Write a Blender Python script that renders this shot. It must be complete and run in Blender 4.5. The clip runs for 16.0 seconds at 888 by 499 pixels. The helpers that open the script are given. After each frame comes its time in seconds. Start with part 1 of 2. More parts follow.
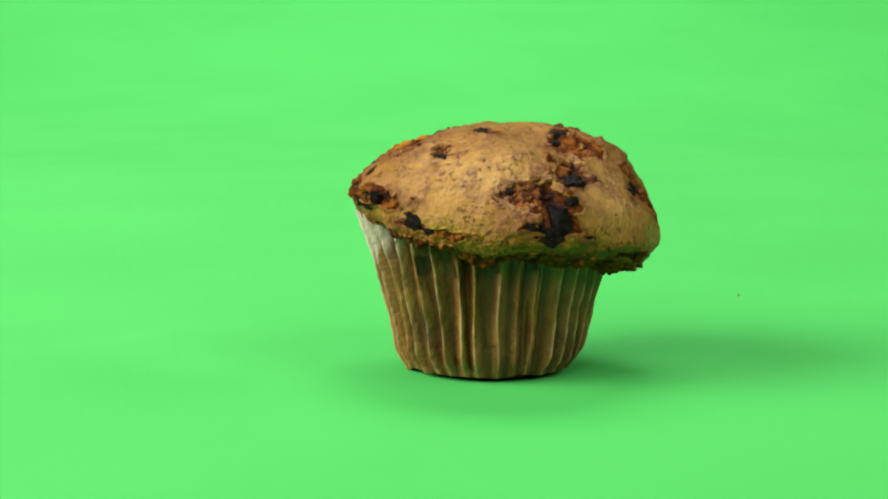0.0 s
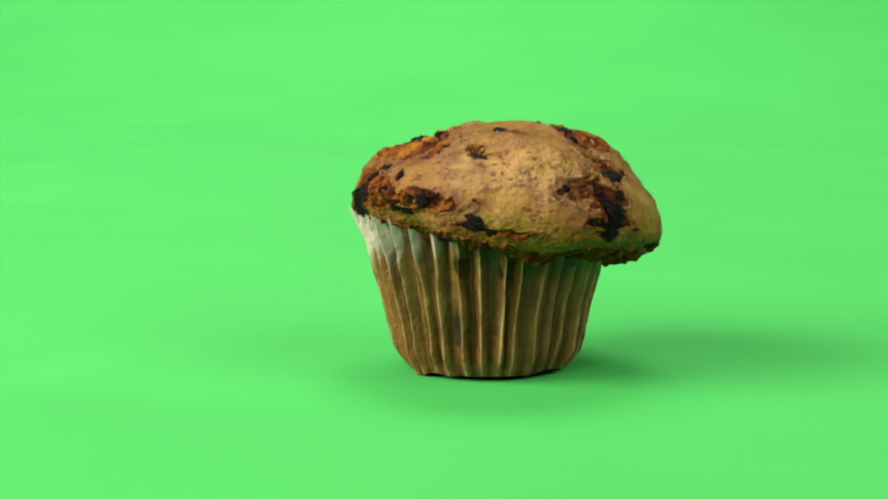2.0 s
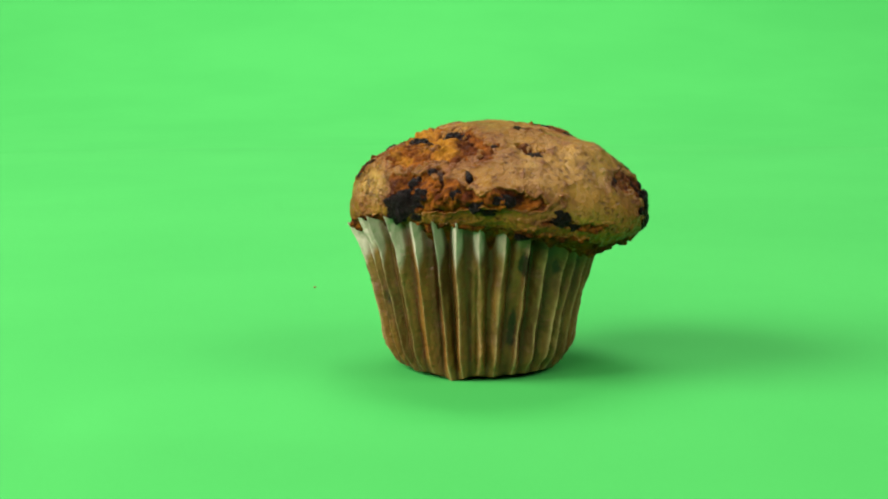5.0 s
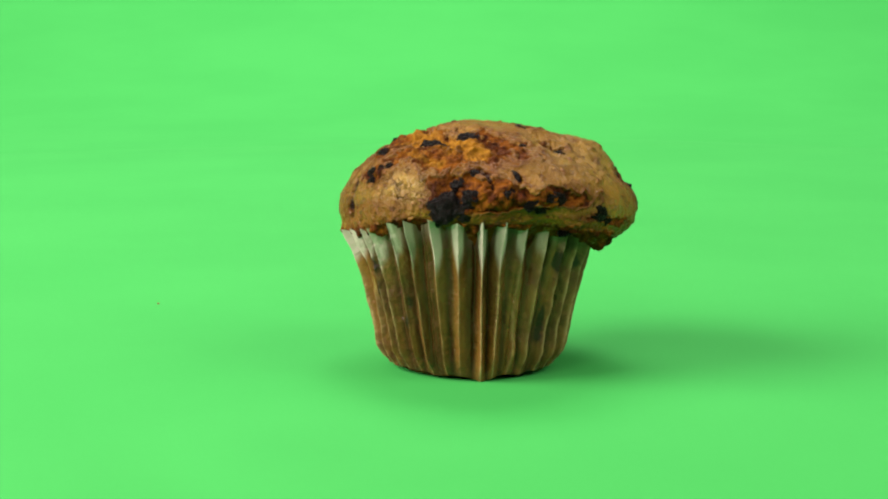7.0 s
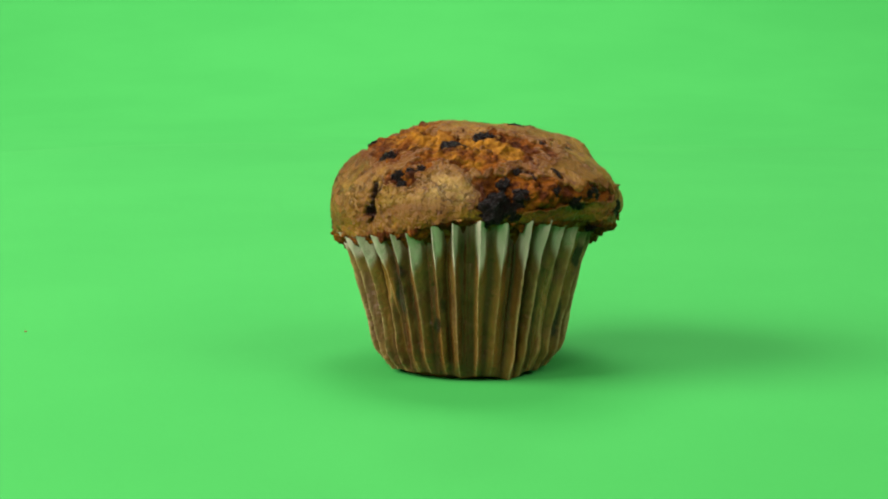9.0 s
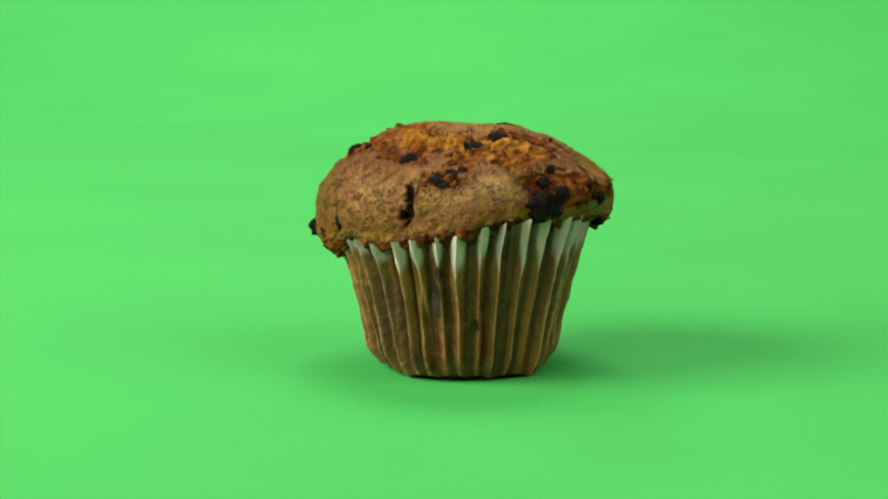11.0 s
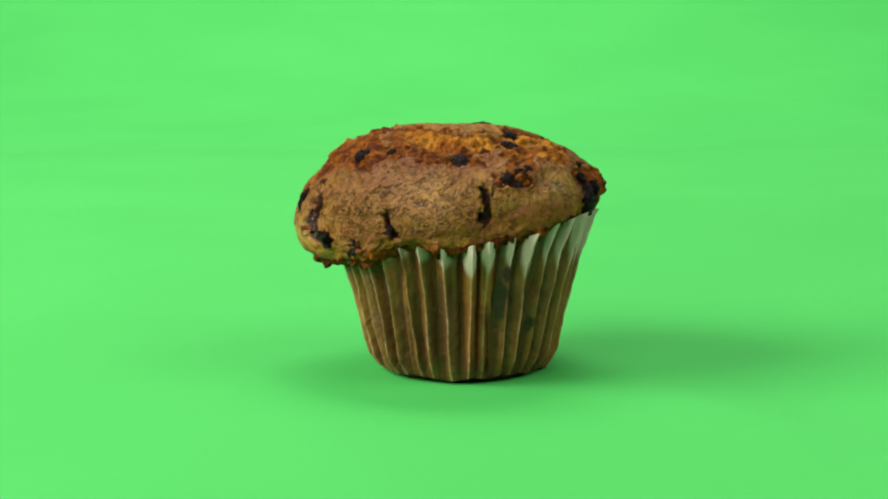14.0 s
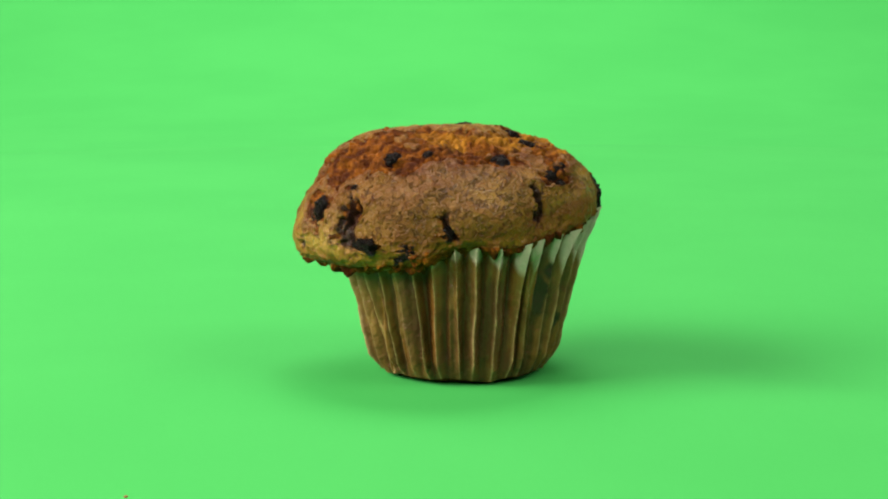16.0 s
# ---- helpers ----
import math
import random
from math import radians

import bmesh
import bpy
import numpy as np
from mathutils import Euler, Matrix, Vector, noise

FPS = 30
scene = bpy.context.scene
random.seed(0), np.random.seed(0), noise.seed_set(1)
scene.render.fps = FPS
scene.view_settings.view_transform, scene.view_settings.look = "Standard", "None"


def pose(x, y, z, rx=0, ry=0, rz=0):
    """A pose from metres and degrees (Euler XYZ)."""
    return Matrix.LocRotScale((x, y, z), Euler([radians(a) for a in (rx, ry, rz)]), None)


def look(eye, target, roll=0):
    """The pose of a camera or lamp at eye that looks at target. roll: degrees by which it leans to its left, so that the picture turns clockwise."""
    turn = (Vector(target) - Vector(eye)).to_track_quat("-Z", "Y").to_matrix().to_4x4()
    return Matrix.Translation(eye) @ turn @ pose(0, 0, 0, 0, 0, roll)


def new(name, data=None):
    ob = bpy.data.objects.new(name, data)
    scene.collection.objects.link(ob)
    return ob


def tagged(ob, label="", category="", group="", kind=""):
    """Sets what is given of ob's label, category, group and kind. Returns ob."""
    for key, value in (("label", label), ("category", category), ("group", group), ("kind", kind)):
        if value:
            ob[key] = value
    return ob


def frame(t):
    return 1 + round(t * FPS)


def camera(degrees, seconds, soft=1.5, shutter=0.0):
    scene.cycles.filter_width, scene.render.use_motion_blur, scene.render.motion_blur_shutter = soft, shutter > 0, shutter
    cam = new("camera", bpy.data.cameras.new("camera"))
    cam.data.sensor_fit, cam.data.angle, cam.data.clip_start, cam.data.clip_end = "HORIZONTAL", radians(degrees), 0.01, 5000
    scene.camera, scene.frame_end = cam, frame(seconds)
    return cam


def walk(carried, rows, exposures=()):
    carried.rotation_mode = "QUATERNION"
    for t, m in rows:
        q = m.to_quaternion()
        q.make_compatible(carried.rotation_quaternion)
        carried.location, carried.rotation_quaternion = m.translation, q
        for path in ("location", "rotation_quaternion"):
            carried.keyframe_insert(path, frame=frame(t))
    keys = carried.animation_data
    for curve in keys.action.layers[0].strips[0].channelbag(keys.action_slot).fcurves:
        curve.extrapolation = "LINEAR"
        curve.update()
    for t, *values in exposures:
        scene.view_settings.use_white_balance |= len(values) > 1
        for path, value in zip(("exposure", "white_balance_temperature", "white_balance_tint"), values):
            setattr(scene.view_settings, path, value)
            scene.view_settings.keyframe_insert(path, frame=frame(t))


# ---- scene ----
# The camera stands still before a slowly turning, sheet-covered turntable.
EYE = (-0.0091, -0.4994, 0.1048)
PITCH, ROLL = 8.07, -0.26
cam = camera(28.0, 16.0, soft=2.0)
STAND = pose(*EYE, 90 - PITCH, 0, 0) @ pose(0, 0, 0, 0, 0, ROLL)
walk(cam, [(0, STAND), (16, STAND)], exposures=[(0, 0.24), (2.5, 0.22), (3.5, 0.17), (7, 0.17), (8, 0.09), (9, 0.0), (10.3, 0.0), (11.5, 0.07), (12.5, 0.15), (16, 0.15)])

MM = 0.001


def turn(t):
    """Degrees that the turntable has gone round by t seconds."""
    return float(np.interp(t, (0, 2, 4, 6.5, 9, 11.5, 13.5, 16), (0, 23.9, 48.1, 77.2, 106.2, 134.6, 158.0, 188.1)))


# ---- light ----
world = bpy.data.worlds.new("studio")
scene.world = world
world.use_nodes = True
world.node_tree.nodes["Background"].inputs[0].default_value = (1.0, 0.98, 0.95, 1)
world.node_tree.nodes["Background"].inputs[1].default_value = 0.06


def softbox(name, eye, target, width, height, power, colour, spread=180):
    lamp = bpy.data.lights.new(name, "AREA")
    lamp.shape, lamp.size, lamp.size_y, lamp.energy, lamp.color = "RECTANGLE", width, height, power, colour
    lamp.spread = radians(spread)
    ob = new(name, lamp)
    ob.matrix_world = look(eye, target)
    return ob


softbox("softbox_key", (-1.20, -0.30, 0.76), (0.1, 0.15, 0.02), 0.90, 0.80, 45.5, (1.0, 0.96, 0.91))
softbox("softbox_fill", (1.00, -0.55, 0.95), (0, 0, 0.02), 0.90, 0.90, 12.5, (1.0, 0.96, 0.91))
# added fill from the camera side, no lamp known there
softbox("front_fill", (-1.0, -2.2, 1.6), (0, 0, 0.05), 1.6, 1.0, 44.0, (1.0, 0.95, 0.88))
# added to brighten the far paper, no known source
softbox("background_fill", (-0.1, 1.25, 2.2), (0.0, 1.4, 0), 1.8, 1.2, 34.0, (1.0, 0.98, 0.95), 104)


# ---- materials ----
class Nodes:
    """A node material and short ways to add to it."""

    def __init__(self, name):
        self.mat = bpy.data.materials.new(name)
        self.mat.use_nodes = True
        self.tree = self.mat.node_tree
        self.bsdf = self.tree.nodes["Principled BSDF"]
        self.coord = self.tree.nodes.new("ShaderNodeTexCoord").outputs["Object"]

    def put(self, socket, value):
        if isinstance(value, bpy.types.NodeSocket):
            self.tree.links.new(value, socket)
        elif isinstance(value, tuple) and len(value) == 3 and socket.type == "RGBA":
            socket.default_value = (*value, 1)
        else:
            socket.default_value = value

    def noise(self, scale, detail=4, rough=0.55, stretch=None, distortion=0.0):
        n = self.tree.nodes.new("ShaderNodeTexNoise")
        n.inputs["Scale"].default_value, n.inputs["Detail"].default_value = scale, detail
        n.inputs["Roughness"].default_value, n.inputs["Distortion"].default_value = rough, distortion
        src = self.coord
        if stretch:
            m = self.tree.nodes.new("ShaderNodeMapping")
            m.inputs["Scale"].default_value = stretch
            self.put(m.inputs["Vector"], src)
            src = m.outputs[0]
        self.put(n.inputs["Vector"], src)
        return n.outputs["Fac"]

    def cells(self, scale, feature="F1", warp=0.0, grain=300):
        """Distance in cells of 1/scale metres; warp bends them, in metres."""
        n = self.tree.nodes.new("ShaderNodeTexVoronoi")
        n.feature = feature
        n.inputs["Scale"].default_value = scale
        src = self.coord
        if warp:
            w = self.tree.nodes.new("ShaderNodeTexNoise")
            w.inputs["Scale"].default_value, w.inputs["Detail"].default_value = grain, 3
            self.put(w.inputs["Vector"], src)
            off = self.tree.nodes.new("ShaderNodeVectorMath")
            off.operation = "MULTIPLY_ADD"
            self.put(off.inputs[0], w.outputs["Color"])
            off.inputs[1].default_value = (warp, warp, warp)
            self.put(off.inputs[2], src)
            src = off.outputs[0]
        self.put(n.inputs["Vector"], src)
        return n.outputs["Distance"]

    def ramp(self, value, lo, hi, a=0.0, b=1.0):
        n = self.tree.nodes.new("ShaderNodeMapRange")
        n.interpolation_type = "SMOOTHSTEP"
        for k, v in zip(("Value", "From Min", "From Max", "To Min", "To Max"), (value, lo, hi, a, b)):
            self.put(n.inputs[k], v)
        return n.outputs[0]

    def math(self, op, a, b=0.0):
        n = self.tree.nodes.new("ShaderNodeMath")
        n.operation = op
        self.put(n.inputs[0], a)
        self.put(n.inputs[1], b)
        return n.outputs[0]

    def mix(self, fac, a, b, blend="MIX"):
        n = self.tree.nodes.new("ShaderNodeMix")
        n.data_type, n.blend_type = "RGBA", blend
        self.put(n.inputs[0], fac)
        self.put(n.inputs[6], a)
        self.put(n.inputs[7], b)
        return n.outputs[2]

    def attr(self, name):
        n = self.tree.nodes.new("ShaderNodeAttribute")
        n.attribute_name = name
        return n.outputs["Fac"]

    def bump(self, height, distance, strength=1.0):
        n = self.tree.nodes.new("ShaderNodeBump")
        n.inputs["Strength"].default_value, n.inputs["Distance"].default_value = strength, distance
        self.put(n.inputs["Height"], height)
        self.put(self.bsdf.inputs["Normal"], n.outputs[0])

    def set(self, **values):
        for k, v in values.items():
            self.put(self.bsdf.inputs[k.replace("_", " ")], v)
        return self.mat


def sheet_material():
    n = Nodes("green_paper")
    fine, broad = n.noise(900, 3), n.noise(7, 3)
    col = n.mix(n.ramp(broad, 0.3, 0.7), (0.0375, 0.300, 0.0555), (0.0415, 0.315, 0.0595))
    n.bump(n.math("ADD", fine, n.math("MULTIPLY", n.noise(60, 3), 2.0)), 0.00012, 0.15)
    return n.set(Base_Color=col, Roughness=0.75, Specular_IOR_Level=0.15)


def crust_material():
    """Smooth baked skin, and the open crumb where the skin has torn."""
    n = Nodes("muffin_crust")
    crumb, lip, brown, dry, crackle = n.attr("crumb"), n.attr("lip"), n.attr("brown"), n.attr("dry"), n.attr("crackle")
    broad, mid, fine = n.noise(60, 3), n.noise(190, 5, 0.6), n.noise(700, 4, 0.65)
    # skin
    skin = n.mix(n.ramp(broad, 0.36, 0.64), (0.200, 0.096, 0.0085), (0.126, 0.049, 0.0031))
    # longer baked tone, plus less bounced green light painted into the low rim
    skin = n.mix(n.math("MULTIPLY", n.attr("baked"), n.ramp(n.noise(90, 3), 0.3, 0.6, 0.55, 0.95)), skin, (0.090, 0.0290, 0.0021))
    # pale dry skin, and the sheen patch painted in the same colour
    skin = n.mix(n.math("MULTIPLY", dry, n.ramp(mid, 0.35, 0.60, 0.95, 0.30)), skin, (0.318, 0.182, 0.0260))
    skin = n.mix(n.math("MULTIPLY", n.ramp(n.noise(130, 4, 0.6), 0.50, 0.68), 0.50), skin, (0.100, 0.026, 0.0018))
    skin = n.mix(n.math("MULTIPLY", n.ramp(n.noise(430, 4, 0.65), 0.50, 0.66), 0.32), skin, (0.066, 0.017, 0.0016))
    freckle = n.math("MULTIPLY", n.ramp(n.noise(760, 3, 0.55), 0.57, 0.66), n.ramp(n.noise(110, 3), 0.40, 0.56))
    skin = n.mix(n.math("MULTIPLY", freckle, 0.80), skin, (0.070, 0.020, 0.0040))
    web = n.cells(270, "DISTANCE_TO_EDGE", 0.0080, 330)
    lines = n.math("SUBTRACT", 1.0, n.ramp(web, 0.01, 0.09))
    lines = n.math("MULTIPLY", n.math("MULTIPLY", lines, crackle), n.ramp(n.noise(300, 4, 0.6), 0.49, 0.58))
    skin = n.mix(n.math("MULTIPLY", lines, 0.48), skin, (0.042, 0.012, 0.0030))
    scale = n.math("MULTIPLY", n.ramp(n.noise(520, 3, 0.6, None, 0.8), 0.53, 0.64), crackle)
    skin = n.mix(n.math("MULTIPLY", scale, 0.50), skin, (0.240, 0.127, 0.0240))
    skin = n.mix(n.math("MULTIPLY", lip, n.ramp(mid, 0.40, 0.60, 0.25, 0.85)), skin, (0.085, 0.021, 0.0016))
    # crumb
    clump = n.noise(210, 5, 0.6, None, 0.6)
    cells = n.cells(520, "F1", 0.0012)
    inner = n.mix(n.ramp(clump, 0.38, 0.62), (0.165, 0.049, 0.0026), (0.046, 0.0095, 0.0008))
    gold = n.math("ADD", n.math("MULTIPLY", n.attr("golden"), 0.70), n.math("MULTIPLY", n.noise(150, 4, 0.6), 0.9))
    inner = n.mix(n.ramp(gold, 0.78, 1.10), inner, (0.255, 0.108, 0.0085))
    inner = n.mix(n.math("MULTIPLY", n.ramp(cells, 0.45, 0.80), 0.35), inner, (0.050, 0.011, 0.0020))
    inner = n.mix(n.math("MULTIPLY", n.ramp(n.noise(190, 4, 0.6), 0.55, 0.68), 0.8), inner, (0.024, 0.006, 0.0016))
    edge = n.ramp(n.math("ADD", crumb, n.math("MULTIPLY", n.math("SUBTRACT", fine, 0.5), 0.7)), 0.38, 0.62)
    col = n.mix(edge, skin, inner)
    # near black in the cracks and close round the chunks
    dark_brown = n.ramp(n.math("ADD", brown, n.math("MULTIPLY", n.math("SUBTRACT", mid, 0.5), 1.1)), 0.34, 0.72)
    col = n.mix(n.math("MULTIPLY", dark_brown, 0.93), col, (0.017, 0.005, 0.0024))
    # relief
    h = n.math("MULTIPLY", mid, n.ramp(edge, 0.0, 1.0, 0.32, 1.2))
    h = n.math("ADD", h, n.math("MULTIPLY", fine, n.ramp(edge, 0.0, 1.0, 0.62, 0.70)))
    h = n.math("SUBTRACT", h, n.math("MULTIPLY", n.math("MULTIPLY", cells, edge), 0.35))
    h = n.math("SUBTRACT", h, n.math("MULTIPLY", freckle, 0.60))
    h = n.math("SUBTRACT", h, n.math("MULTIPLY", lines, 2.4))
    h = n.math("ADD", h, n.math("MULTIPLY", scale, 0.80))
    n.bump(h, 0.0015, 0.9)
    rough = n.ramp(n.math("ADD", n.math("MULTIPLY", fine, 0.5), n.math("MULTIPLY", mid, 0.5)), 0.36, 0.62, 0.32, 0.52)
    rough = n.math("ADD", rough, n.math("MULTIPLY", edge, 0.25))
    return n.set(Base_Color=col, Roughness=rough, Specular_IOR_Level=n.math("ADD", n.ramp(edge, 0.0, 1.0, 0.17, 0.06), n.math("MULTIPLY", dry, 0.22)), Subsurface_Weight=0.04, Subsurface_Radius=(0.003, 0.0015, 0.0006), Subsurface_Scale=0.4)


def chunk_material():
    n = Nodes("dark_chocolate")
    mid, fine = n.noise(520, 5), n.noise(1500, 3)
    col = n.mix(n.ramp(mid, 0.42, 0.75), (0.0045, 0.003, 0.0032), (0.020, 0.010, 0.0070))
    col = n.mix(n.math("MULTIPLY", n.ramp(n.noise(330, 4), 0.60, 0.68), 0.8), col, (0.110, 0.036, 0.0080))
    n.bump(n.math("ADD", mid, n.math("MULTIPLY", fine, 0.4)), 0.0016, 1.0)
    return n.set(Base_Color=col, Roughness=n.ramp(mid, 0.3, 0.7, 0.26, 0.55), Specular_IOR_Level=0.13)


def liner_material():
    """Baking paper: grease and painted shade darken the fold valleys, painted light pales the crests, dry at the edge.
    """
    n = Nodes("greased_baking_paper")
    dry, stain, soak_shade, free = n.attr("dry"), n.attr("stain"), n.attr("soak_shade"), n.attr("free")
    streak = n.noise(90, 4, 0.6, (1, 1, 0.20))
    blot, fine = n.noise(55, 4, 0.65), n.noise(700, 3)
    col = n.mix(n.ramp(blot, 0.36, 0.64), (0.140, 0.072, 0.0150), (0.070, 0.028, 0.0050))
    col = n.mix(n.math("MULTIPLY", n.ramp(streak, 0.46, 0.66), 0.6), col, (0.155, 0.057, 0.0062))
    # valley shade and crest light of the folds, put into the paper colour
    col = n.mix(n.math("MULTIPLY", soak_shade, n.ramp(streak, 0.30, 0.62, 0.55, 1.0)), col, (0.040, 0.0115, 0.0012))
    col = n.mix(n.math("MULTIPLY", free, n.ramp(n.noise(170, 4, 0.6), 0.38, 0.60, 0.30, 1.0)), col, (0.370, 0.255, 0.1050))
    wet = n.ramp(n.math("ADD", dry, n.math("MULTIPLY", n.math("SUBTRACT", streak, 0.5), 0.55)), 0.18, 0.85)
    col = n.mix(n.math("MULTIPLY", wet, n.ramp(soak_shade, 0.0, 0.6, 0.90, 0.14)), col, (0.375, 0.330, 0.2500))
    col = n.mix(n.ramp(n.math("ADD", stain, n.math("MULTIPLY", n.math("SUBTRACT", n.noise(210, 4, 0.6), 0.5), 1.5)), 0.30, 0.70), col, (0.018, 0.0075, 0.0020))
    h = n.math("ADD", n.math("MULTIPLY", n.noise(160, 4, 0.6), 1.2), n.math("ADD", n.math("MULTIPLY", n.noise(420, 3), 0.5), n.math("MULTIPLY", fine, 0.2)))
    n.bump(h, 0.0010, 0.8)
    return n.set(Base_Color=col, Roughness=n.ramp(n.math("ADD", blot, n.math("MULTIPLY", dry, 0.5)), 0.35, 0.85, 0.30, 0.65), Specular_IOR_Level=0.38)


def crumb_material():
    n = Nodes("loose_crumb")
    return n.set(Base_Color=n.mix(n.noise(900), (0.30, 0.13, 0.03), (0.10, 0.035, 0.01)), Roughness=0.75)


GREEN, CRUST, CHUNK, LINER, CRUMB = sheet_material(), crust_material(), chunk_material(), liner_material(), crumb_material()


# ---- building helpers ----
def part(name, mesh, material, parent=None, label=""):
    """Links a mesh as one object under a thing."""
    mesh.materials.append(material)
    ob = new(name, mesh)
    ob.parent = parent
    return tagged(ob, label=label)


def grid_mesh(name, points, rows, cols, wrap=True, attributes=()):
    """A smooth mesh over rows x cols points (numpy), closed round the columns where wrap is set."""
    mesh = bpy.data.meshes.new(name)
    i, j = np.meshgrid(np.arange(rows - 1), np.arange(cols if wrap else cols - 1), indexing="ij")
    k = (j + 1) % cols
    faces = np.stack([i * cols + j, (i + 1) * cols + j, (i + 1) * cols + k, i * cols + k], -1).reshape(-1, 4)
    mesh.from_pydata(points.reshape(-1, 3).tolist(), [], faces.tolist())
    for key, values in attributes:
        mesh.attributes.new(key, "FLOAT", "POINT").data.foreach_set("value", np.ascontiguousarray(values, dtype=np.float32).ravel())
    mesh.shade_smooth()
    return mesh


def field(points, size, octaves=1, seed=0.0):
    """Noise of about -1 to 1 at points (n, 3) in metres, with lumps of that size."""
    out = np.empty(len(points))
    for n, p in enumerate(points.tolist()):
        v, a, s = 0.0, 1.0, 1.0 / size
        for _ in range(octaves):
            v += a * noise.noise((p[0] * s + seed, p[1] * s - seed, p[2] * s + 2 * seed))
            a, s = a * 0.5, s * 2.1
        out[n] = v
    return out


def wave(phi, rows):
    """Sum of cosines: rows of (order, size, phase in degrees)."""
    return sum(a * np.cos(n * phi - np.radians(p)) for n, a, p in rows)


def away(a, b):
    """Degrees from a to b, in -180 to 180."""
    return (a - b + 180) % 360 - 180


# ---- the green setting ----
def ground_and_sweep():
    """The still green paper under and behind the turntable, curving up into a backdrop."""
    run = [(-3.0, -0.006), (0.95, -0.006)]
    run += [(0.95 + 2.0 * math.sin(a), -0.006 + 2.0 * (1 - math.cos(a))) for a in np.linspace(0.02, math.pi / 2, 60)]
    run += [(2.95, 3.5)]
    xs = np.linspace(-3, 3, 13)
    pts = np.array([[(x, y, z) for x in xs] for y, z in run])
    mesh = grid_mesh("backdrop", pts, len(run), len(xs), wrap=False)
    mesh.flip_normals()
    return tagged(part("backdrop", mesh, GREEN), "seamless bright green paper backdrop sweeping up behind the table", "backdrop", kind="structure")


# soft folds: centre (m), direction in degrees, half length, half width, height
FOLDS = ((-0.088, 0.0055, 134.8, 0.055, 0.030, -0.0021), (-0.117, 0.060, 36, 0.030, 0.020, -0.0009), (-0.13, 0.356, 13, 0.09, 0.06, 0.0025),
         (0.71, 0.05, -37.6, 0.22, 0.12, 0.006), (0.12, 0.16, 60, 0.08, 0.05, -0.0012))


def turning_sheet():
    rings, cols = 200, 300
    s = np.linspace(0, 1, rings)[:, None]
    phi = np.linspace(0, 2 * np.pi, cols, endpoint=False)[None, :]
    r = 0.012 + 0.848 * s ** 1.35
    x, y = r * np.cos(phi), r * np.sin(phi)
    z = np.zeros_like(x)
    for cx, cy, deg, length, width, high in FOLDS:
        c, sn = math.cos(radians(deg)), math.sin(radians(deg))
        u, v = (x - cx) * c + (y - cy) * sn, -(x - cx) * sn + (y - cy) * c
        v = v + 0.05 * u * u / length
        z += high * np.exp(-(u / length) ** 2) * np.where(v > 0, np.exp(-(v / width) ** 2), np.exp(-(v / (0.7 * width)) ** 2))
    pts = np.stack([x, y, z], -1)
    flat = pts.reshape(-1, 3)
    z += (0.00016 * field(flat, 0.11, 2, 3.0)).reshape(z.shape)
    z *= np.clip((r - 0.034) / 0.03, 0, 1)
    z = z - 0.0065 * np.clip((r - 0.62) / 0.24, 0, 1) ** 2
    pts[..., 2] = z
    pts[0] = (0, 0, 0)
    ob = part("green_sheet", grid_mesh("green_sheet", pts, rings, cols), GREEN)
    ob.data.flip_normals()
    return tagged(ob, "slightly creased bright green paper sheet covering the turntable", "paper sheet", kind="structure")


# ---- the muffin ----
def liner_radius(z, phi):
    """The cup's mean radius; it flares where its dry edge stands free of the cake."""
    free = np.exp(-((away(np.degrees(phi), 110) / 66) ** 4))
    flare = 1.0 * MM * free * np.clip((z - 26 * MM) / (15 * MM), 0, 1.3) ** 2
    return 24.9 * MM + 0.19 * z + 0.9 * z * z + flare + 0.5 * MM * np.cos(phi + radians(30))


def rim_radius(phi):
    return MM * (42.4 + wave(phi, ((1, 6.3, -38), (2, 0.9, -40), (3, 0.7, 60), (5, 0.6, 20), (8, 0.4, 100))))


def belly_height(phi):
    return MM * (45.9 + wave(phi, ((1, 4.6, 185), (3, 1.0, 40), (5, 0.7, 0))))


def rim_height(phi):
    return MM * (36.6 + wave(phi, ((1, 6.9, 178), (3, 0.8, 200), (5, 0.8, 80), (9, 0.5, 10))))


TOP = 69.6 * MM
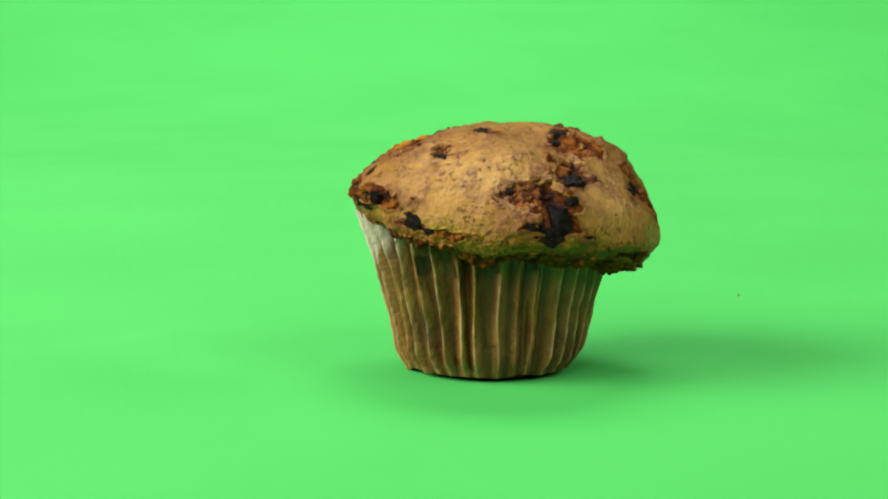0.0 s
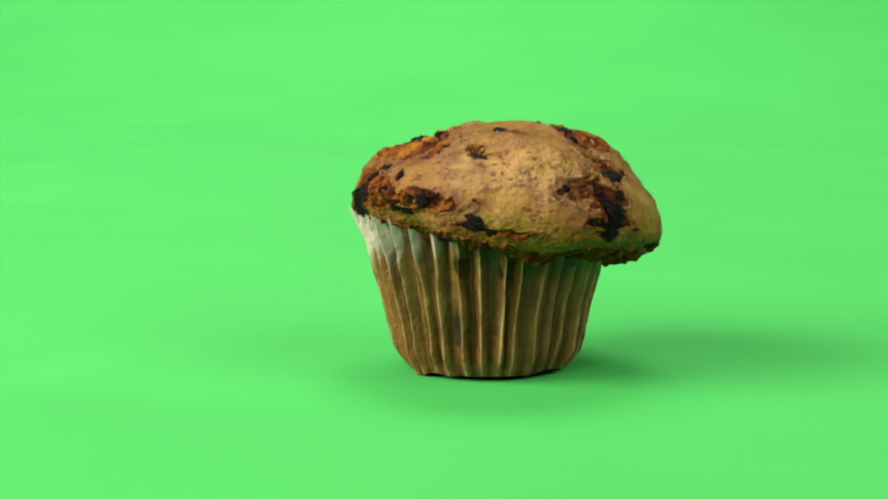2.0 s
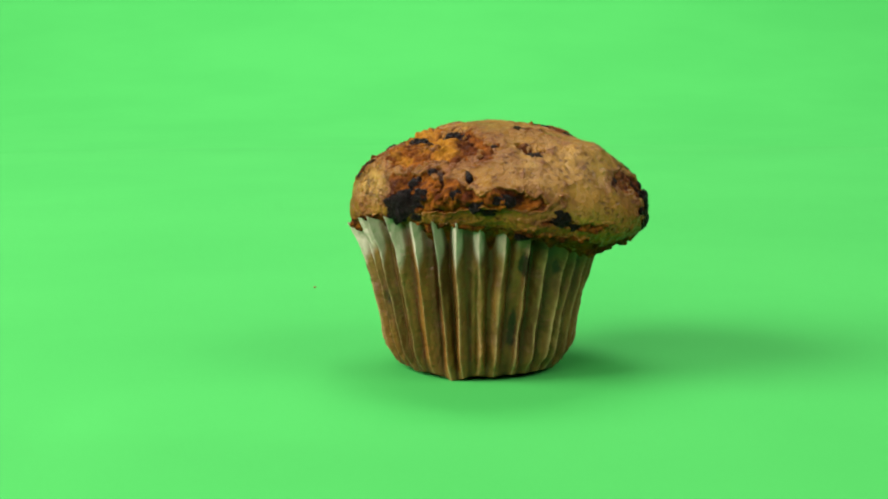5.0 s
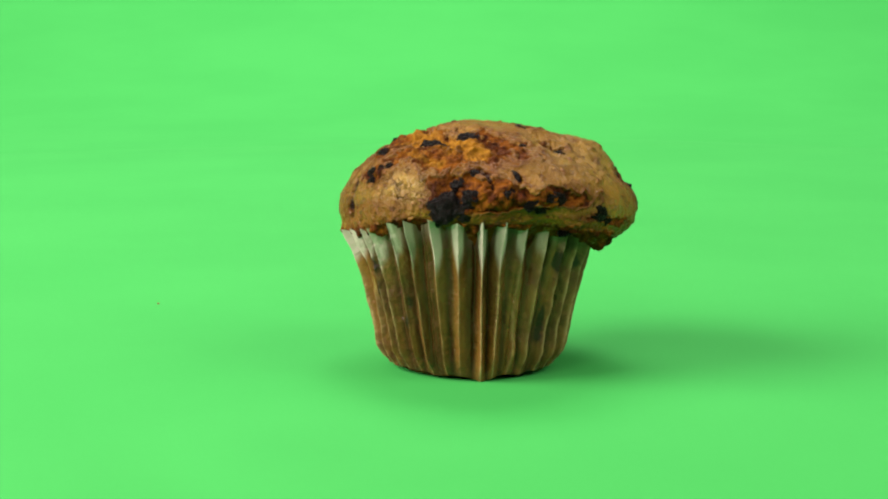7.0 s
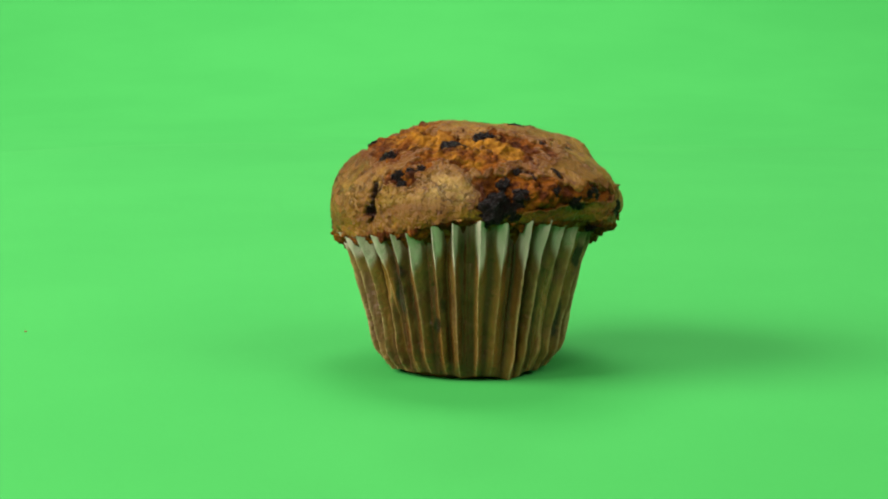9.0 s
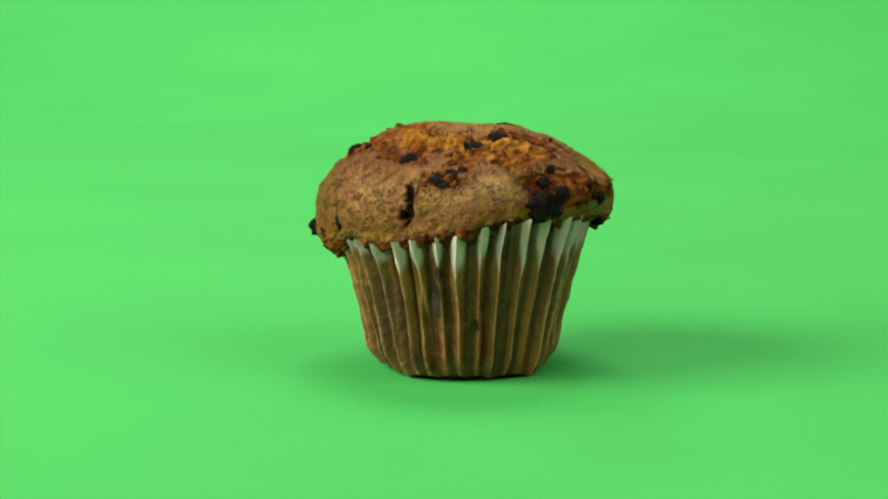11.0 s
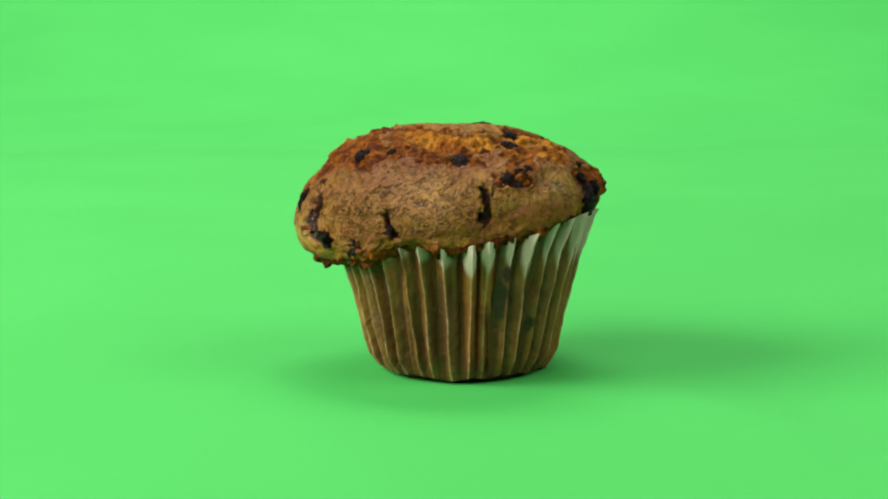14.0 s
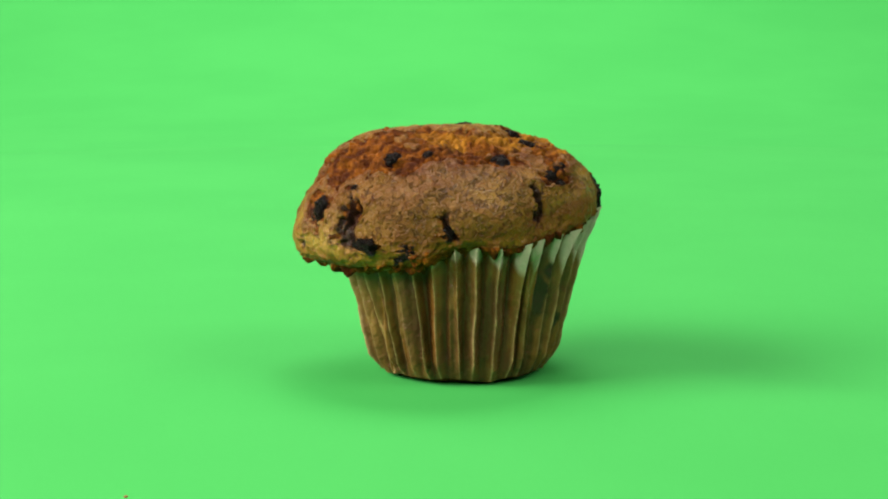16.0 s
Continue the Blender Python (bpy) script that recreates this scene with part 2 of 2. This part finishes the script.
# chunks: azimuth and angle from the top (degrees), half width and half height (mm)
# the piece at (-155, 65) is a dark stand-in for a thin crack
CHUNKS = ((175, 91, 3.9, 3.1), (-177, 92, 2.7, 2.4), (178, 82, 1.9, 1.3), (-174, 78, 2.0, 1.7), (-180, 68, 1.7, 1.3), (-159, 78, 1.5, 1.4), (-155, 65, 1.1, 1.8), (152, 30.5, 3.2, 2.3),
          (-173, 23, 3.1, 2.3), (-98, 20, 2.6, 1.5), (-28, 28, 4.0, 2.2), (-60, 61, 3.6, 2.0), (-119, 106, 2.6, 2.0), (-113, 118, 1.5, 1.2),
          (-129, 160, 3.4, 1.6), (-68, 86, 2.4, 3.6), (-72, 104, 3.0, 2.2), (-26, 70, 2.2, 3.0), (-32, 120, 2.2, 1.8), (104, 46, 2.1, 1.9),
          (134, 59, 1.3, 1.1), (132, 70, 1.3, 1.0), (128, 63, 1.7, 1.2), (41, 46, 2.5, 2.0), (60, 42, 1.2, 1.1), (9, 27, 3.2, 2.1), (20, 81, 2.8, 3.4),
          (42, 101, 3.6, 2.2), (56, 124, 3.2, 1.7), (74, 97, 1.6, 1.9), (-119, 44, 2.3, 1.0), (-146, 96, 1.8, 1.2), (-141, 84, 2.6, 1.3), (-151, 88, 1.7, 1.3), (34, 66, 1.0, 0.9), (-140, 39, 0.8, 0.6), (57, 111, 1.6, 1.3), (-30, 128, 2.4, 1.2), (-63, 73, 1.5, 1.0), (-77, 90, 1.5, 1.2), (-59, 94, 1.3, 1.1), (-84, 66, 0.9, 0.7), (-47, 34, 1.5, 1.0), (-172, 60, 1.0, 0.9), (140, 57, 1.2, 0.9))
# broken crust: azimuth, angle from the top, width in azimuth, width in angle, strength
BROKEN = ((155, 30, 50, 16, 0.9), (35, 42, 40, 13, 1), (-40, 37, 17, 14, 1), (-70, 80, 10, 24, 1), (-58, 56, 11, 11, 1), (-80, 70, 9, 11, 0.85), (-76, 92, 9, 10, 0.8), (-176, 76, 17, 22, 1), (-160, 84, 14, 16, 1),
          (-138, 84, 14, 9, 1), (-163, 39, 24, 18, 1), (150, 45, 26, 11, 1), (100, 32, 55, 15, 1), (100, 46, 30, 7, 0.8), (164, 46, 20, 14, 1), (20, 50, 22, 18, 1), (50, 47, 24, 9, 1),
          (60, 23, 55, 15, 1), (128, 63, 9, 8, 0.85), (-117, 43, 10, 6, 0.8), (36, 80, 5, 16, 0.8), (-20, 70, 9, 15, 0.9), (-112, 112, 20, 8, 0.8), (-34, 122, 14, 12, 0.9), (18, 78, 9, 12, 0.8))
# cracks: azimuth, angle from, to, half width in degrees, depth in mm
CRACKS = ((116, 62, 120, 1.8, 3.4), (37, 68, 110, 1.5, 3.0), (75, 76, 118, 1.5, 3.0), (-69, 60, 112, 2.6, 2.6), (-166, 52, 84, 2.0, 1.8), (-134, 72, 92, 3.0, 1.8), (34, 66, 98, 2.0, 2.4), (-52, 40, 66, 2.5, 1.6), (10, 96, 122, 2.0, 2.0))
# dry pale crust, third row a glossy sheen painted pale: azimuth, angle, widths, strength
DRY_SHEEN = ((-92, 60, 26, 22, 0.85), (-45, 70, 15, 20, 1.0), (155, 75, 13, 11, 1.0), (-122, 56, 20, 20, 0.6), (95, 70, 26, 12, 0.35), (140, 84, 24, 10, 0.35), (23, 100, 16, 16, 0.95), (-112, 95, 20, 14, 0.5))
# golden, barely baked crumb on the top: azimuth, angle, widths, strength
GOLD = ((170, 32, 36, 18, 0.9), (150, 46, 34, 12, 0.7), (125, 30, 50, 15, 1.0), (-168, 44, 16, 13, 1.0), (65, 24, 40, 14, 0.9), (-120, 36, 16, 9, 0.6), (160, 50, 16, 9, 0.8), (-45, 40, 14, 10, 0.5))
# darker, longer baked crust; first row paints weaker green bounce light into the rim
BAKED_DIM = ((112, 99, 65, 18, 0.9), (75, 55, 55, 34, 1.0), (155, 76, 30, 22, 0.85), (0, 60, 30, 30, 0.5))
# finely crackled crust
CRACKLE = ((85, 72, 42, 20, 1.0), (148, 76, 22, 15, 0.9), (50, 62, 16, 12, 0.8))
# lobes and dents: azimuth, angle from the top, widths, height in mm
LOBES = ((2, 114, 11, 24, 0.5), (-166, 76, 10, 15, 2.6), (-146, 80, 9, 14, 3.2), (-106, 90, 11, 20, 1.5), (-42, 95, 15, 25, 1.6), (138, 85, 22, 30, -1.5), (-90, 46, 19, 14, 2.3), (-80, 68, 15, 18, -1.8), (-108, 54, 14, 16, -1.1), (150, 28, 32, 14, -2.2), (-4, 62, 18, 17, -1.9), (0, 48, 20, 15, 0.6), (20, 58, 12, 16, -1.1), (-5, 76, 20, 17, -2.1), (115, 22, 50, 14, -0.5), (0, 26, 60, 22, 1.3), (-32, 66, 16, 13, -1.8), (-34, 104, 14, 14, 0.2), (-14, 52, 16, 12, 0.6), (148, 70, 14, 18, -1.2))


def spots(phi, ang, rows):
    out = np.zeros(np.broadcast(phi, ang).shape)
    for a, b, wa, wb, k in rows:
        out = np.maximum(out, k * np.exp(-(away(phi, a) / wa) ** 2 - ((ang - b) / wb) ** 2))
    return out


def cap_surface(phi, ang):
    """Points of the smooth cap. phi in radians; ang: 0 at the top, 90 at the widest, 180 under the rim."""
    big, zw, zl = rim_radius(phi), belly_height(phi), rim_height(phi)
    full = 0.98 + 0.16 * np.cos(phi - math.pi)
    up = np.radians(np.clip(ang, 0, 90))
    down = np.radians(np.clip(ang - 90, 0, 90))
    tuck = np.clip((ang - 180) / 20, 0, 1)
    inner = liner_radius(zl - 6 * MM * tuck, phi) - (1.4 + 1.6 * tuck) * MM
    r = np.where(ang <= 90, big * np.sin(up) ** 1.05, inner + (big - inner) * np.cos(down) ** 0.8)
    z = np.where(ang <= 90, zw + (TOP - zw) * np.cos(up) ** full, zw - (zw - zl) * np.sin(down) - 6 * MM * tuck)
    return r, z


def muffin_cap(parent):
    rows, cols = 430, 1150
    ang = (200 * np.linspace(0.004, 1, rows) ** 0.9)[:, None]
    phi = np.linspace(-np.pi, np.pi, cols, endpoint=False)[None, :]
    deg = np.degrees(phi)
    r, z = cap_surface(phi, ang)
    pts = np.stack([r * np.cos(phi), r * np.sin(phi), z], -1).reshape(-1, 3)
    lump, mid, small, grit = (field(pts, s * MM, o, k).reshape(r.shape) for s, o, k in ((17, 2, 1.0), (5, 2, 7.0), (1.7, 2, 4.0), (0.8, 1, 31.0)))
    wobble = 6 * field(pts, 9 * MM, 2, 11.0).reshape(r.shape)
    warped = (deg + wobble, ang + wobble)
    near = spots(deg + 0.5 * wobble, ang + 0.5 * wobble, [(a, b, 2.0 * w / 0.7 / max(math.sin(radians(b)), 0.3), 2.7 * h, 0.75) for a, b, w, h in CHUNKS])
    torn = np.maximum(np.maximum(spots(*warped, BROKEN), near), 0.62 * np.clip((ang - 118) / 25, 0, 1)) + 0.34 * mid + 0.20 * small
    crumb = np.clip((torn - 0.40) / 0.18, 0, 1)
    crumb = crumb * crumb * (3 - 2 * crumb)
    lip = np.exp(-((torn - 0.36) / 0.09) ** 2)
    crack = np.zeros_like(r)
    jag = field(pts, 2.6 * MM, 2, 17.0).reshape(r.shape)
    for a, b0, b1, w, depth in CRACKS:
        along = np.clip((ang - b0) / 12, 0, 1) * np.clip((b1 - ang) / 12, 0, 1)
        crack = np.maximum(crack, along * depth * np.clip(0.75 + 0.9 * jag, 0.1, 1.2) * np.exp(-((away(deg, a) + 0.9 * wobble + 2.4 * jag) / (w * np.clip(1 + 0.8 * mid, 0.5, 1.8))) ** 2))
    lobes = sum(k * np.exp(-(away(deg, a) / wa) ** 2 - ((ang - b) / wb) ** 2) for a, b, wa, wb, k in LOBES)
    crag = np.abs(field(pts, 4.2 * MM, 2, 21.0)).reshape(r.shape) * 3.2 - 0.9
    under = np.clip((ang - 104) / 22, 0, 1)
    ragged = np.clip((ang - 95) / 30, 0, 1) * np.clip((182 - ang) / 40, 0, 1)
    push = lobes + 1.3 * lump + 0.36 * mid + 0.13 * small + 0.22 * lip * (1 - under) - crack
    push = push + crumb * (0.66 * crag + 0.90 * mid + 0.36 * small + 0.12 * grit - 0.75 + 0.60 * under) + ragged * (0.45 * mid + 0.20 * small)
    push = push * np.clip((182 - ang) / 12, 0.0, 1) * np.clip(ang / 8, 0.15, 1) * MM
    tilt = np.radians(np.clip(ang, 0, 170))
    r2 = np.maximum(r + push * np.sin(tilt), 0)
    z2 = z + push * np.cos(tilt)
    pts = np.stack([r2 * np.cos(phi), r2 * np.sin(phi), z2], -1)
    pts[0] = pts[0].mean(0)
    brown = np.maximum(np.clip(crack / 1.5, 0, 1), 0.75 * near ** 2)
    mesh = grid_mesh("muffin_top", pts, rows, cols, attributes=(("crumb", crumb), ("lip", lip * (1 - crumb)), ("brown", brown), ("dry", spots(*warped, DRY_SHEEN)), ("crackle", spots(*warped, CRACKLE)),
                                                                ("baked", spots(*warped, BAKED_DIM)), ("golden", spots(*warped, GOLD))))
    return part("muffin_top", mesh, CRUST, parent, "domed golden brown crust with cracks and pores")


def muffin_liner(parent):
    rows, cols, pleats = 110, 1680, 35
    phi = np.linspace(-np.pi, np.pi, cols, endpoint=False)[None, :]
    deg = np.degrees(phi)
    s = np.linspace(0, 1, rows)[:, None]
    ring = np.stack([np.cos(phi), np.sin(phi), 0 * phi], -1).reshape(-1, 3) * 0.03
    warp, tall, lift = (field(ring, size * MM, 2, k)[None, :] for size, k in ((7, 5.0), (4, 9.0), (14, 13.0)))
    sway = field(np.stack([np.cos(phi) + 0 * s, np.sin(phi) + 0 * s, 0.5 * s + 0 * phi], -1).reshape(-1, 3) * 0.03, 9 * MM, 2, 23.0).reshape(rows, cols)
    phase = pleats * phi + 2.0 * warp + 0.9 * (sway - sway[:1]) + 0.5 * np.sin(2.5 * s + 9 * warp)
    saw = (phase / (2 * np.pi)) % 1
    fold = 1 - np.abs(2 * saw - 1)
    w = 2 * fold ** 1.4 - 1
    top = rim_height(phi) + MM * (1.2 + 1.0 * w[-1:] + 1.1 * lift)
    flap = np.exp(-(away(deg, -167) / 10) ** 2)
    low = MM * (1.7 + 1.5 * lift) * (1 - flap) + 0.1 * MM
    z = low + s * (top - low)
    back = np.exp(-(away(deg, 150) / 78) ** 4)
    deep = MM * (1.15 + 0.15 * s + (0.4 + 0.9 * back) * s ** 5) * np.clip(1 + 0.8 * tall, 0.35, 1.8) * np.clip(s / 0.12, 0.25, 1)
    foot = np.clip(z / (9 * MM), 0, 1)
    r = liner_radius(z, phi) - 0.1 * MM - (2.5 - 1.6 * flap) * MM * (1 - foot) ** 2 + deep * w
    for a, lean, high in DEEP_FOLDS:
        r = r - 1.5 * MM * np.exp(-(away(deg, a + lean * (1 - s)) / 1.5) ** 2) * np.clip((high - s) / 0.15, 0, 1) * np.clip(s / 0.08, 0, 1)
    pts = np.stack([r * np.cos(phi), r * np.sin(phi), z + 0 * phi], -1).reshape(-1, 3)
    r = r + MM * (0.45 * field(pts, 12 * MM, 2, 2.0) + 0.30 * field(pts * (1, 1, 0.6), 3.5 * MM, 2, 6.0) + 0.10 * field(pts, 1.3 * MM, 2, 8.0)).reshape(r.shape)
    pts = np.stack([r * np.cos(phi), r * np.sin(phi), z + 0 * phi], -1)
    band = MM * (2 + 12 * np.exp(-(away(deg, 175) / 75) ** 2))
    dry = np.clip((z - top + band * (0.95 + 0.40 * w + 0.2 * tall)) / (0.6 * band), 0, 1) * (0.08 + 0.92 * back)
    stain = np.zeros_like(r)
    for a, h, wa, wh, k in STAINS:
        stain = np.maximum(stain, k * np.exp(-(away(deg, a) / wa) ** 2 - ((z / MM - h) / wh) ** 2))
    # masks for the shade painted in the valleys and the light on crests
    soak_shade = np.clip(-w * 1.3 - 0.1, 0, 1)
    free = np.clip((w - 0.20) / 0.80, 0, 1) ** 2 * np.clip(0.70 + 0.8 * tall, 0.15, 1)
    mesh = grid_mesh("paper_liner", pts, rows, cols, attributes=(("dry", dry), ("stain", stain), ("soak_shade", soak_shade), ("free", free)))
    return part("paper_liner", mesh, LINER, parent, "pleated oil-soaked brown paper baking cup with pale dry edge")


# deep folds of the cup: azimuth at the top, lean towards the foot, how far up (0 to 1)
DEEP_FOLDS = ((116, 5, 0.9), (-150, -1, 0.75), (-70, 2, 0.7), (30, -3, 0.8))
# baked-through spots on the cup: azimuth, height in mm, widths, strength
STAINS = ((125, 24, 4.2, 7, 1.1), (128, 31, 3.5, 4, 0.7), (146, 16, 2.6, 3, 0.95), (-131, 15, 2.4, 6, 1.1), (-127, 33, 4.5, 4.5, 1.05), (-70, 34, 5, 3, 0.7), (150, 22, 2.4, 3, 0.7), (60, 34, 6, 2, 0.7), (-20, 18, 1.5, 1.5, 0.8), (-108, 32, 3, 3, 0.6))


def muffin_base(parent):
    """The closed paper bottom and the cake body inside the cup."""
    phi = np.linspace(-np.pi, np.pi, 96, endpoint=False)[None, :]
    rz = np.array([(0.2, 0.7), (18, 0.5), (20.4, 0.7), (22.0, 2.5), (28.5, 34.0), (20.0, 42.0), (0.2, 44.0)])[:, :, None] * MM
    pts = np.stack([rz[:, 0] * np.cos(phi), rz[:, 0] * np.sin(phi), rz[:, 1] + 0 * phi], -1)
    mesh = grid_mesh("cake_body", pts, len(rz), 96, attributes=(("crumb", np.ones(len(rz) * 96)),))
    mesh.flip_normals()
    return part("cake_body", mesh, CRUST, parent, "cake body inside the paper cup")


def chunk_mesh(seed):
    bm = bmesh.new()
    bmesh.ops.create_icosphere(bm, subdivisions=4, radius=1.0)
    for v in bm.verts:
        p = v.co.copy()
        cube = max(abs(p.x), abs(p.y), abs(p.z))
        v.co = p * (0.62 + 0.38 / max(cube, 0.6) * 0.8)
        v.co *= 1 + 0.20 * noise.noise(p * 1.6 + Vector((seed, 0, 0))) + 0.26 * noise.noise(p * 3.4 + Vector((0, seed, 0))) + 0.17 * noise.noise(p * 8 + Vector((0, 0, seed)))
        v.co.z *= 0.62
    mesh = bpy.data.meshes.new("chocolate_chunk")
    bm.to_mesh(mesh)
    bm.free()
    mesh.shade_smooth()
    return mesh


def chunks(parent):
    rng = random.Random(5)
    for a, b, wide, high in CHUNKS:
        mesh = chunk_mesh(rng.uniform(0, 90))
        phi = radians(a)
        (r, z), (r1, z1) = (tuple(float(q) for q in cap_surface(np.array(phi), np.array(float(v)))) for v in (b, b + 1))
        normal = Vector((-(z1 - z) * math.cos(phi), -(z1 - z) * math.sin(phi), r1 - r)).normalized()
        lobe = float(sum(k * math.exp(-(away(a, a0) / wa) ** 2 - ((b - b0) / wb) ** 2) for a0, b0, wa, wb, k in LOBES))
        spot = np.array([[r * math.cos(phi), r * math.sin(phi), z]])
        out = (lobe + 1.3 * float(field(spot, 17 * MM, 2, 1.0)[0]) - (0.75 if b < 25 else 0.95 if b < 30 else 0.70 if b < 60 else 0.50 if wide > 3.5 else 0.78 if b < 110 else 0.95) * min(wide, high)) * MM
        side = Vector((-math.sin(phi), math.cos(phi), 0))
        turned = Matrix((side, normal.cross(side), normal)).transposed().to_4x4()
        ob = part("chocolate_chunk", mesh, CHUNK, parent, "dark baked chocolate chunk")
        ob.matrix_local = (Matrix.Translation(Vector(spot[0]) + normal * out) @ turned @ pose(0, 0, 0, rng.uniform(-12, 12), rng.uniform(-12, 12), rng.uniform(-25, 25))
                           @ Matrix.Diagonal((wide * MM * 1.3, high * MM * 1.3, min(wide, high) * 1.5 * MM, 1)))


def build_muffin():
    thing = tagged(new("muffin"), "golden brown chocolate chunk muffin in a pleated paper cup", "muffin")
    muffin_liner(thing)
    muffin_base(thing)
    muffin_cap(thing)
    chunks(thing)
    return thing


def loose_crumb():
    bm = bmesh.new()
    bmesh.ops.create_icosphere(bm, subdivisions=3, radius=0.5 * MM)
    for v in bm.verts:
        v.co *= 1 + 0.4 * noise.noise(v.co * 1500)
        v.co.z = v.co.z * 0.6 + 0.2 * MM
    mesh = bpy.data.meshes.new("crumb")
    bm.to_mesh(mesh)
    bm.free()
    mesh.shade_smooth()
    return tagged(part("crumb", mesh, CRUMB), "tiny brown cake crumb lying on the green sheet", "crumb")


backdrop = ground_and_sweep()
sheet = turning_sheet()
muffin = build_muffin()
crumb = loose_crumb()

CRUMB_SPOT = (94.7 * MM, 120.5 * MM)
OFFSET = (3.65 * MM, 1.74 * MM)


def motions():
    steps = [0.5 * k for k in range(33)]
    walk(sheet, [(t, pose(0, 0, 0, 0, 0, turn(t))) for t in steps])
    walk(muffin, [(t, pose(0, 0, 0, 0, 0, turn(t)) @ pose(*OFFSET, 0)) for t in steps])
    walk(crumb, [(t, pose(0, 0, 0, 0, 0, turn(t)) @ pose(*CRUMB_SPOT, 0)) for t in steps])


motions()
